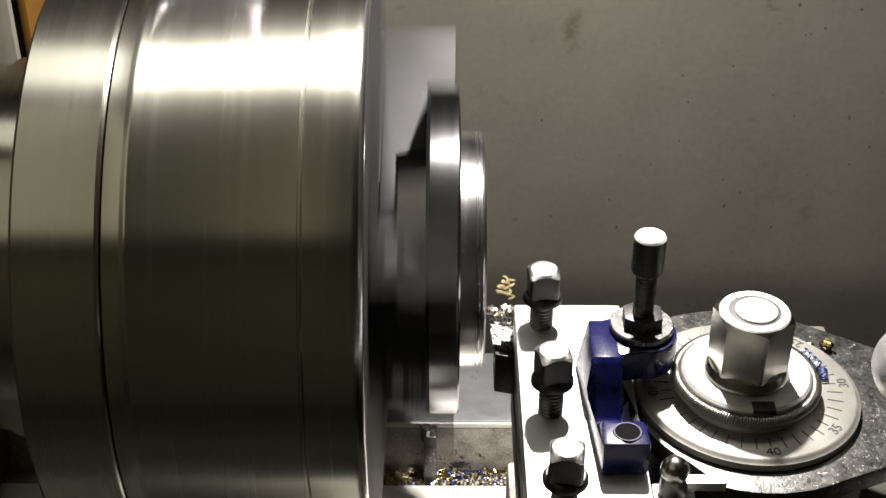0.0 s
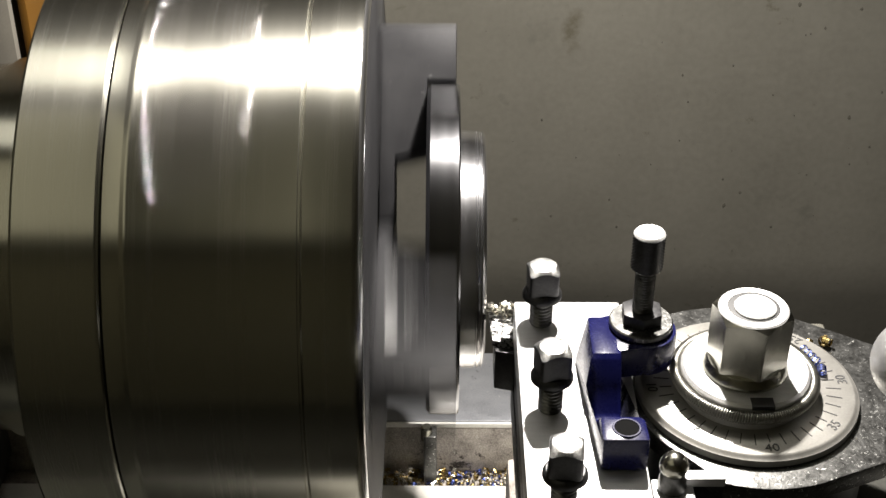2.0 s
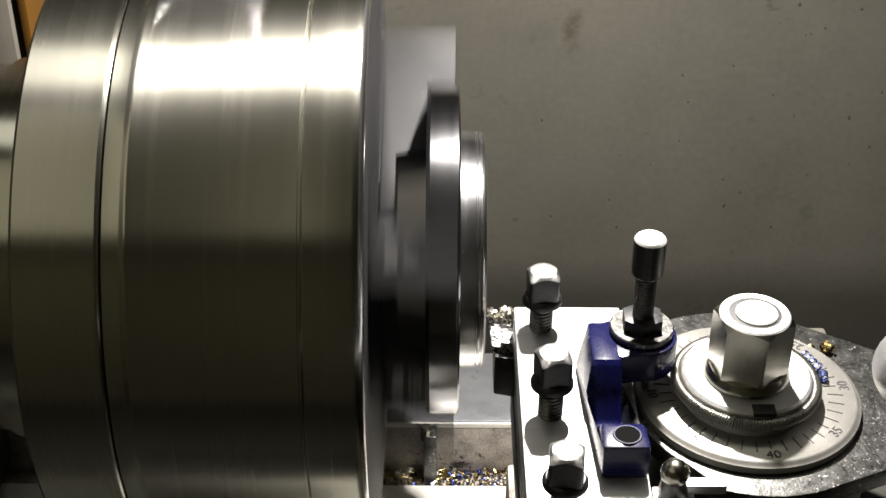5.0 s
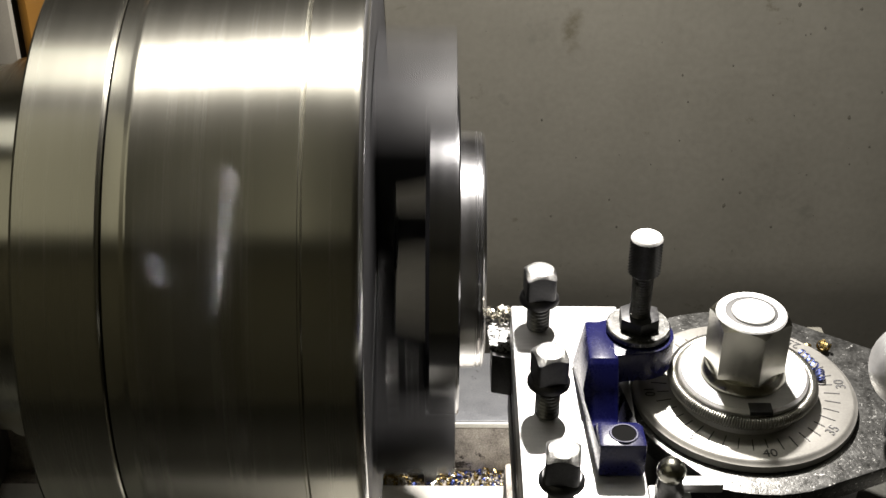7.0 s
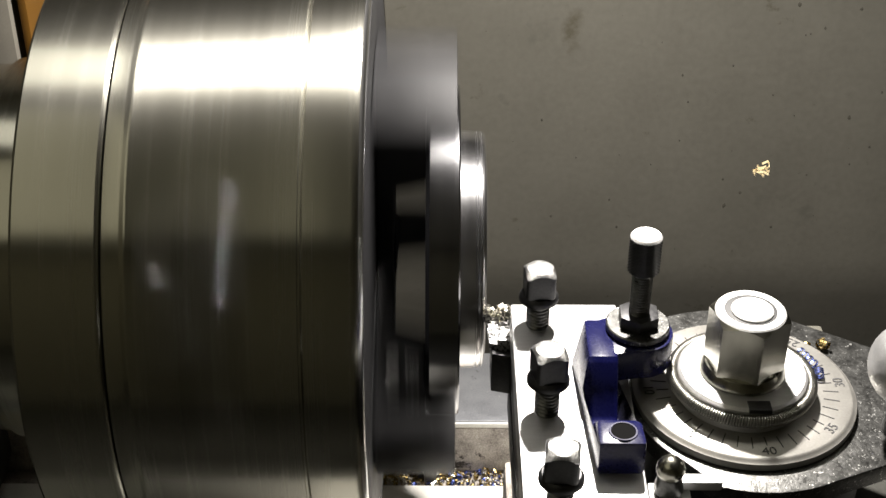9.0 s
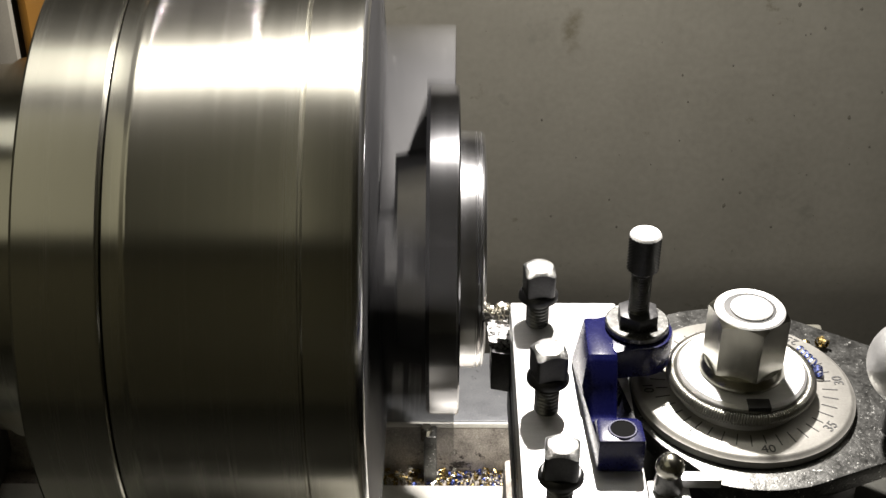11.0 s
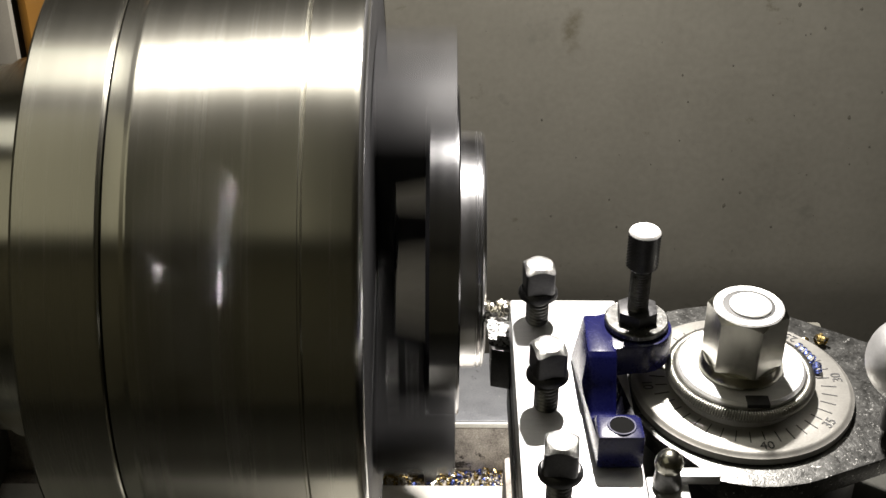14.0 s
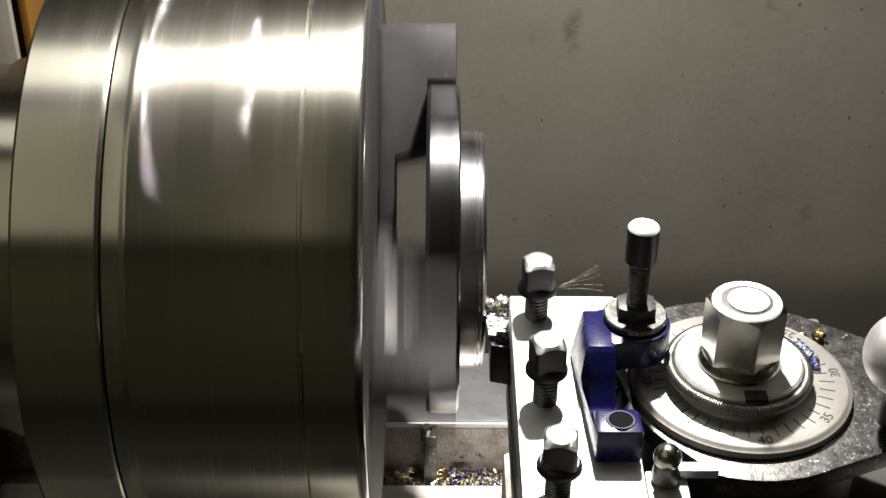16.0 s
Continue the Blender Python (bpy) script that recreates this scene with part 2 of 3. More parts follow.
# ---- the setting ----
def setting():
    g = thing("floor", 0, 0, -AXIS, "oily grey concrete workshop floor", "floor", kind="structure")
    part("slab", box(-2.6, 2.6, -2.6, 1.6, -AXIS - 0.1, -AXIS, 0), CONCRETE, g)
    for name, b in (("wall_back", (-2.6, 2.6, 1.5, 1.6)), ("wall_front", (-2.6, 2.6, -2.7, -2.6)),
                    ("wall_left", (-2.7, -2.6, -2.6, 1.6)), ("wall_right", (2.6, 2.7, -2.6, 1.6))):
        w = thing(name, (b[0] + b[1]) / 2, (b[2] + b[3]) / 2, -AXIS, "plain plastered workshop wall", "wall", kind="structure")
        part("plaster", box(*b, -AXIS, 2.85 - AXIS, 0), PLASTER, w)
    c = thing("ceiling", 0, 0, 2.85 - AXIS, "plain workshop ceiling", "ceiling", kind="structure")
    part("boarding", box(-2.7, 2.7, -2.7, 1.6, 2.85 - AXIS, 2.95 - AXIS, 0), PLASTER, c)


def splash_guard():
    """A painted sheet that hangs behind the bed and curves away at its foot."""
    e = thing("splash_guard", 0.2, 0.50, -0.90, "stained grey-green painted sheet metal splash guard behind lathe", "splash guard", kind="structure")
    line = [(0.50, 0.55), (0.50, -0.338)]
    # slight bend, shaped so that the sheet darkens towards its foot
    for i in range(1, 13):
        a = radians(i * 1.15)
        line.append((0.50 + 0.22 * (1 - math.cos(a)), -0.338 - 0.22 * math.sin(a)))
    line.append((0.635, -0.90))
    back = [(y + 0.003, z) for y, z in reversed(line)]
    part("sheet", extruded(line + back, -0.62, 1.3, "X"), PAINT, e)


def dirt_specks():
    """Small raised flecks of dried coolant and grit on the sheet."""
    e = thing("dirt_specks", 0.2, 0.4995, -0.2, "small dark specks of grit on splash guard", "dirt", kind="stuff")
    rng = random.Random(21)
    spots = [(0.270, -0.279, 2.8), (0.284, -0.264, 2.0), (0.375, -0.183, 2.6), (0.313, -0.071, 2.6), (0.368, -0.075, 2.0), (0.319, -0.303, 1.8), (0.091, -0.187, 1.6), (0.266, -0.25, 1.6)]
    spots += [(rng.uniform(-0.08, 0.42), rng.uniform(-0.34, -0.03), rng.uniform(0.5, 1.6)) for _ in range(46)]
    bms = []
    for x, z, size in spots:
        out = [(x + size * 0.001 * rng.uniform(0.6, 1.1) * math.cos(k * 0.9) * 0.8, z + size * 0.001 * rng.uniform(0.6, 1.2) * math.sin(k * 0.9)) for k in range(7)]
        bm = bmesh.new()
        back = [bm.verts.new((p, 0.4999, q)) for p, q in out]
        tip = bm.verts.new((x, 0.4993, z))
        for k in range(7):
            bm.faces.new((back[k], back[(k + 1) % 7], tip))
        bms.append(bm)
    part("specks", joined(*bms), GRIT, e)


def headstock():
    e = thing("headstock", -0.42, 0.1, -0.25, "cream painted lathe headstock with orange stripe", "headstock")
    part("housing", box(-0.62, -0.268, 0.16, 0.46, -0.25, 0.30, 0.012), CREAM, e)
    part("casting", box(-0.62, -0.30, -0.2, 0.155, -0.25, -0.13, 0.02), SLIDE, e)
    part("stripe", box(-0.2655, -0.2600, 0.165, 0.45, -0.20, 0.29, 0.0015), ORANGE, e, "orange painted edge strip")


def lathe_bed():
    e = thing("lathe_bed", 0.2, 0.08, -AXIS, "cast iron lathe bed with oiled ways", "lathe bed")
    part("rear_way", box(-0.5, 1.0, 0.0893, 0.165, -0.206, -0.20, 0.0008), WAY, e, "smooth oiled grey way")
    # separate pale strip puts the lamp's line on the way edge
    part("way_edge_highlight", box(-0.5, 1.0, 0.0872, 0.0892, -0.2045, -0.2008, 0.0006), WAY_BRIGHT, e, "bright strip painting the lit way edge")
    part("rear_web", box(-0.5, 1.0, 0.0908, 0.16, -0.42, -0.2065, 0.002), IRON, e, "stained rusty casting face")
    part("front_way", box(-0.5, 1.0, -0.14, 0.0720, -0.275, -0.2430, 0.002), WAY_BRIGHT, e, "bright ground way")
    # unseen edge added for its reflection; chuck's shade painted into the left piece
    part("front_edge", box(-0.5, -0.0805, -0.27, -0.1405, -0.275, -0.2440, 0.002), WAY, e, "front edge, shaded end painted grey")
    part("front_edge", box(-0.08, 1.0, -0.27, -0.1405, -0.275, -0.2440, 0.002), WAY_BRIGHT, e, "front edge, lit end painted bright")
    part("front_web", box(-0.5, 1.0, -0.26, 0.060, -0.5, -0.276, 0.004), IRON, e)
    part("trough", box(-0.5, 1.0, 0.0725, 0.0904, -0.275, -0.248, 0.001), IRON, e)
    part("foot", box(-0.5, 1.0, -0.13, 0.16, -AXIS, -0.51, 0.004), CREAM, e)
    br = part("bracket", box(-0.0125, -0.0035, 0.0755, 0.0885, -0.2478, -0.203, 0.0015), WORN, e, "small steel bracket")
    part("bolt", spun([(-0.208, 0), (-0.208, 0.004), (-0.198, 0.004), (-0.197, 0.003), (-0.197, 0)], "Z", 20, (-0.0105, 0.080, 0)), NUT, br)


# ---- spindle, chuck and workpiece ----
def spindle():
    e = thing("spindle_nose", -0.19, 0, 0, "turned steel spindle nose behind chuck", "spindle")
    part("flange", spun([(-0.1907, 0), (-0.1907, 0.1025), (-0.192, 0.1035), (-0.225, 0.1035), (-0.226, 0.1025), (-0.226, 0)]), CHUCK, e, smooth=9)
    part("shaft", spun([(-0.2262, 0), (-0.2262, 0.1), (-0.29, 0.1), (-0.29, 0)]), CHUCK, e, smooth=9)
    return e


def patch(x, half_x, half_a, R, lift, corner):
    """A rounded patch lying on a cylinder round the spindle axis, centred at angle 0."""
    bm = bmesh.new()
    n = 32
    def ring(scale, r):
        out = []
        for i in range(n):
            a = 2 * math.pi * i / n
            c, s = math.cos(a), math.sin(a)
            k = scale / (abs(c) ** corner + abs(s) ** corner) ** (1 / corner)
            t = s * k * half_a / R
            out.append(bm.verts.new((x + c * k * half_x, r * math.cos(t), r * math.sin(t))))
        return out
    rings = [ring(1.0, R - 0.002), ring(1.0, R + lift * 0.6), ring(0.97, R + lift), ring(0.75, R + lift), ring(0.5, R + lift), ring(0.25, R + lift)]
    for a, b in zip(rings, rings[1:]):
        for i in range(n):
            bm.faces.new((a[i], a[(i + 1) % n], b[(i + 1) % n], b[i]))
    hub = bm.verts.new((x, R + lift, 0))
    for i in range(n):
        bm.faces.new((rings[-1][i], rings[-1][(i + 1) % n], hub))
    return bm


def chuck():
    e = thing("lathe_chuck", -0.11, 0, 0, "large turned steel three-jaw lathe chuck, spinning", "chuck")
    R = 0.1575
    part("adapter_plate", spun([(-0.1905, 0), (-0.1905, R - 0.0015), (-0.189, R), (-0.1528, R), (-0.1518, R - 0.0003), (-0.1510, R - 0.0011), (-0.1508, R - 0.0020), (-0.1508, 0)], steps=160), CHUCK, e, smooth=9)
    part("body", spun([(-0.1502, 0), (-0.1502, R - 0.0020), (-0.1497, R - 0.0007), (-0.1424, R - 0.0007), (-0.1418, R - 0.0005), (-0.1402, R + 0.0002), (-0.1396, R + 0.0004), (-0.1386, R + 0.0003), (-0.1378, R), (-0.0642, R),
                       (-0.0640, R - 0.0011), (-0.0630, R - 0.0011), (-0.0618, R - 0.0002), *[(-0.0405 + 0.0050 * math.sin(radians(q)), R - 0.0052 + 0.0050 * math.cos(radians(q))) for q in range(0, 91, 15)],
                       (-0.0355, 0.026), (-0.06, 0.026), (-0.06, 0)], steps=160), CHUCK, e, smooth=28)
    # thin lighter ring added to hold the highlight along the rim
    part("rim_highlight", spun([(-0.0374, R - 0.0011), (-0.0362, R - 0.0020), (-0.0354, R - 0.0034), (-0.0351, R - 0.0052), (-0.0354, R - 0.0056)], steps=160), BRIGHT, e, "bright ring added for the rim highlight", smooth=40)
    # thin disc over the chuck face in the jaws' near-black steel
    part("face_plate", spun([(-0.0354, 0.024), (-0.0351, 0.026), (-0.0351, 0.1465), (-0.0354, 0.1480)], steps=120), JAW, e, "dark chuck face")
    part("groove", spun([(-0.1507, 0), (-0.1507, R - 0.004), (-0.1503, R - 0.004), (-0.1503, 0)], steps=96), BLACK, e)
    for k in range(3):
        turn = Matrix.Rotation(radians(120 * k), 4, "X")
        half = Matrix.Rotation(radians(120 * k + 60), 4, "X")
        # surface patch; its dark steel paints the shade of the sunk socket
        s = part("key_socket", moved(patch(-0.1105, 0.0250, 0.0250, R, 0.0004, 2.0), half), SOCKET, e, "round chuck key socket, painted dark like a shaded recess")
        rim = []
        for i in range(48):
            w = 2 * math.pi * i / 48
            t = 0.0250 * math.sin(w) / R
            rim.append((-0.1105 + 0.0250 * math.cos(w), R * math.cos(t), R * math.sin(t)))
        # lighter bead added so the socket rim leaves a glint
        part("socket_rim_glint", moved(tube(rim, 0.0011, 8, True), half), BRIGHT, s, "bright bead added for the rim's glint", smooth=60)
        # square patch on the surface, painted black for the hole's shade
        part("square_hole_shade", moved(patch(-0.1105, 0.0085, 0.0085, R, 0.0009, 6.0), half), HOLE_SHADE, s)
        # each jaw: a stepped block; the flange sits in its outer step
        prof = [(-0.0345, 0.013), (-0.0262, 0.013), (-0.0262, 0.048), (-0.0090, 0.052), (-0.0090, 0.0908), (0.0068, 0.0908), (0.0068, 0.1213), (-0.0345, 0.1213)]
        bm = bmesh.new()
        lo = [bm.verts.new((x, r, -0.0215)) for x, r in prof]
        hi = [bm.verts.new((x, r, 0.0215)) for x, r in prof]
        bm.faces.new(lo)
        bm.faces.new(hi[::-1])
        for i in range(8):
            bm.faces.new((lo[i], lo[(i + 1) % 8], hi[(i + 1) % 8], hi[i]))
        bmesh.ops.recalc_face_normals(bm, faces=bm.faces)
        bmesh.ops.bevel(bm, geom=bm.edges[:], offset=0.0012, segments=2, profile=0.6, affect="EDGES")
        j = part("jaw", moved(bm, turn), JAW, e, "hardened stepped chuck jaw")
        # stamped number and maker's bars on the flank
        tx = bpy.data.curves.new("stamped_number", "FONT")
        tx.body, tx.size, tx.extrude, tx.align_x = "9687", 0.0105, 0.0001, "CENTER"
        tx.materials.append(STAMP)
        ob = new("stamped_number", tx)
        ob.parent = j
        ob.matrix_basis = Matrix.Translation(-ORIGIN[e.name]) @ turn @ Matrix(((0, -1, 0, -0.012), (-1, 0, 0, 0.082), (0, 0, -1, -0.0217), (0, 0, 0, 1)))
        bars = [box(-0.0285, -0.0225, 0.070 + i * 0.0052, 0.0738 + i * 0.0052, -0.0218, -0.0214, 0) for i in range(5)]
        part("stamped_mark", moved(joined(*bars), turn), STAMP, j, "row of plain stamped bars")
        # flat black pad standing in for the shaded depth of the slot
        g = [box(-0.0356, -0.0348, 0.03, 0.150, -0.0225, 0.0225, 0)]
        part("jaw_slot_shade", moved(joined(*g), turn), BLACK, e)
    return e


def workpiece():
    e = thing("turned_flange", 0, 0, 0, "freshly turned steel flange gripped in chuck jaws", "workpiece")
    R, r = 0.0904, 0.065
    part("flange", spun([(-0.0086, 0), (-0.0086, R - 0.0022), (-0.0072, R - 0.0006), (-0.0066, R), (0.0078, R), (0.0086, R - 0.0008), (0.0086, 0)], steps=160), WORK, e, smooth=9)
    prof = [(0.0087, 0), (0.0087, r), (0.0168, r), (0.0171, r - 0.0008), (0.0178, r - 0.0008), (0.0181, r), (0.0192, r - 0.0002), (0.0195, r - 0.0012), (0.0201, r - 0.0012),
            (0.0204, r - 0.0003), (0.0213, r - 0.0008), (0.0222, r - 0.0022), (0.0224, r - 0.005), (0.0224, 0)]
    part("boss", spun(prof, steps=160), BOSS, e, "bright stepped boss being faced", smooth=9)
    return e


# ---- tool holder and tool ----
def square_bolt(x, y, lift, turn, label):
    z = 0.020 + lift
    e = part("clamp_bolt", threaded(x, y, 0.005, z + 0.0190, 0.0056, 0.0019), THREAD, HOLDER, label, smooth=25)
    part("collar", spun([(z + 0.0165, 0), (z + 0.0165, 0.0082), (z + 0.0171, 0.0095), (z + 0.0188, 0.0095), (z + 0.0200, 0.0088), (z + 0.0208, 0.0080), (z + 0.0208, 0)], "Z", 36, (x, y, 0)), BLACK, e)
    here = Matrix.Translation((x, y, 0)) @ Matrix.Rotation(radians(turn), 4, "Z")
    side, n = 0.0071, 64
    rim = []
    for k in range(n):
        w = 2 * math.pi * (k + 0.5) / n
        off = (math.degrees(w) + 45) % 90 - 45
        rim.append((w, min(side / math.cos(radians(off)), side * 1.30)))
    top = z + 0.0352

    def loop(bm, level, shrink=1.0, cap=1.0):
        return [bm.verts.new((min(r * shrink, cap) * math.cos(w), min(r * shrink, cap) * math.sin(w), level(r))) for w, r in rim]

    def skin(bm, rings):
        for lo, hi in zip(rings, rings[1:]):
            for k in range(n):
                bm.faces.new((lo[k], lo[(k + 1) % n], hi[(k + 1) % n], hi[k]))
        bm.faces.new(rings[-1])
        bm.faces.new(rings[0][::-1])
        return bm

    def chamfer(r):
        return top - 0.0012 - (r - 0.0066) * 0.75

    bm = bmesh.new()
    part("head", moved(skin(bm, [loop(bm, lambda r: z + 0.0206, 0.97), loop(bm, lambda r: z + 0.0214), loop(bm, chamfer)]), here), BLACK, e, smooth=20)
    # worn crown in paler steel, so the lit top stands out in colour
    bm = bmesh.new()
    crown = skin(bm, [loop(bm, lambda r: chamfer(r) - 0.0002, 0.985), loop(bm, lambda r: chamfer(r) + 0.00015, 0.985), loop(bm, lambda r: top - 0.0004, 1, 0.0062),
                      loop(bm, lambda r: top, 1, 0.0046), loop(bm, lambda r: top + 0.0003, 1, 0.0022)])
    part("crown", moved(crown, here), HEAD, e, "worn chamfered top, painted lighter as lit", smooth=30)


HOLDER = thing("tool_holder", 0.065, -0.15, -0.045, "ground steel quick-change tool holder with square-headed clamp bolts", "tool holder")


def tool_holder():
    part("top_plate", box(0.0352, 0.0875, -0.262, -0.0793, 0.002, 0.020, 0.0014), GROUND_STEEL, HOLDER, "bright ground top face")
    part("back_block", box(0.0622, 0.0870, -0.260, -0.0810, -0.045, 0.0018, 0.001), BLACK, HOLDER)
    part("lower_plate", box(0.0354, 0.0620, -0.260, -0.0810, -0.045, -0.026, 0.0012), BLACK, HOLDER)
    for x, y, lift, turn in ((0.0476, -0.0968, -0.0012, 6), (0.0482, -0.1612, 0.0002, 14), (0.0500, -0.2205, -0.0028, -6)):
        square_bolt(x, y, lift, turn, "black square-headed clamp bolt, worn top painted lighter as lit")
    # blue bracket that carries the height screw
    outline = [(-0.1262, 0.0204), (-0.1262, 0.0455), (-0.1538, 0.0455), (-0.1560, 0.0430), (-0.1612, 0.0330), (-0.1690, 0.0215), (-0.1720, 0.0215), (-0.1880, 0.0380), (-0.2028, 0.0380), (-0.2028, 0.0204)]
    shape = extruded(outline, 0.0668, 0.0868, "X", 0.0020)
    for v in shape.verts:
        up = min(max((v.co.y + 0.1905) / 0.012, 0), 1)
        if v.co.x > 0.08:
            v.co.x -= 0.0075 * up
        elif v.co.y > -0.1600:
            high = min(max((v.co.z - 0.022) / 0.022, 0), 1)
            v.co.x -= 0.0042 * (1 - high) + 0.0008
    b = part("bracket", shape, BLUE, HOLDER, "glossy dark blue enamelled bracket")
    rim = [(0.0705, -0.1534)] + [(0.0905 + 0.0155 * math.cos(radians(q)), -0.1345 + 0.0155 * math.sin(radians(q))) for q in range(-96, 100, 7)] + [(0.0705, -0.1268)]
    part("arm", extruded(rim, 0.0292, 0.0453, "Z", 0.0018), BLUE, b, "rounded arm round the height screw")
    part("screw_hole", spun([(0.0380, 0.0050), (0.0386, 0.0053), (0.0386, 0.0059), (0.0380, 0.0062)], "Z", 32, (0.0775, -0.1955, 0)), BLUE, b)
    # flat disc on the bracket, painted black for the hole's shade
    part("screw_hole_shade", spun([(0.0382, 0), (0.0383, 0.0052), (0.0380, 0.0052)], "Z", 32, (0.0775, -0.1955, 0)), HOLE_SHADE, b)
    x, y = 0.0898, -0.1332
    s = part("height_screw", threaded(x, y, 0.0205, 0.078, 0.0047, 0.0014), THREAD, HOLDER, "black knurled height adjusting screw")
    part("knurled_washer", spun([(0.0455, 0), (0.0455, 0.0135), (0.0461, 0.0144), (0.0483, 0.0144), (0.0489, 0.0138), (0.0489, 0)], "Z", 72, (x, y, 0)), WORN, s, "knurled steel washer")
    part("lock_nut", extruded(ngon(6, 0.0098, x, y, 0.5), 0.0491, 0.0548, "Z", 0.0005), BLACK, s)
    # knurled head: crossed ridges
    bm = bmesh.new()
    n, rows = 48, 22
    grid = []
    for k in range(rows + 1):
        z = 0.0777 + 0.0172 * k / rows
        grid.append([bm.verts.new((x + rr * math.cos(2 * math.pi * i / n), y + rr * math.sin(2 * math.pi * i / n), z))
                     for i in range(n) for rr in ((0.0067 + (0.0006 if (i + k) % 2 else 0)),)])
    for a, c in zip(grid, grid[1:]):
        for i in range(n):
            bm.faces.new((a[i], a[(i + 1) % n], c[(i + 1) % n], c[i]))
    bm.faces.new(grid[0][::-1])
    bm.faces.new(grid[-1])
    part("knurled_head", bm, BLACK, s, smooth=1)
    part("polished_cap", spun([(0.0947, 0), (0.0947, 0.0070), (0.0955, 0.0066), (0.0960, 0.0060), (0.0960, 0)], "Z", 40, (x, y, 0)), FACE, s, "polished flat top")
    part("neck", spun([(0.0755, 0), (0.0755, 0.0047), (0.0786, 0.0066), (0.0786, 0)], "Z", 32, (x, y, 0)), BLACK, s)


def cutting_tool():
    e = thing("cutting_tool", 0.045, -0.15, -0.0255, "dark indexable turning tool with chipped insert", "turning tool")
    part("shank", box(0.0362, 0.0600, -0.26, -0.0760, -0.0255, -0.0004, 0.0008), BLACK, e)
    part("head", extruded([(0.0360, -0.0925), (0.0262, -0.0900), (0.0262, -0.0680), (0.0300, -0.0655), (0.0360, -0.0690)], -0.0270, -0.0030, "Z", 0.0008), BLACK, e)
    part("insert", extruded([(0.0233, -0.0628), (0.0250, -0.0860), (0.0350, -0.0890), (0.0352, -0.0650)], -0.0030, 0.0006, "Z", 0.0004), CARBIDE, e, "chipped bright carbide insert")
    part("clamp", extruded([(0.0290, -0.0880), (0.0354, -0.0890), (0.0354, -0.0760), (0.0300, -0.0770)], 0.0002, 0.0042, "Z", 0.0008), CARBIDE, e, "swarf-scarred clamp")
    return e


# ---- tool post ----
def hull_plate():
    """Outline of the swivel plate: three arcs round the post, a step at its front, a rounded end."""
    cx, cy = 0.1405, -0.145
    pts = []
    for r, a0, a1 in ((0.0700, 62, 117), (0.0535, 128, 236), (0.0612, 250, 302)):
        pts += [(cx + r * math.cos(radians(a)), cy + r * math.sin(radians(a))) for a in range(a0, a1, 6)]
    pts += [(0.214 + 0.0315 * math.cos(radians(a)), -0.1460 + 0.0315 * math.sin(radians(a))) for a in range(-56, 64, 8)]
    return pts


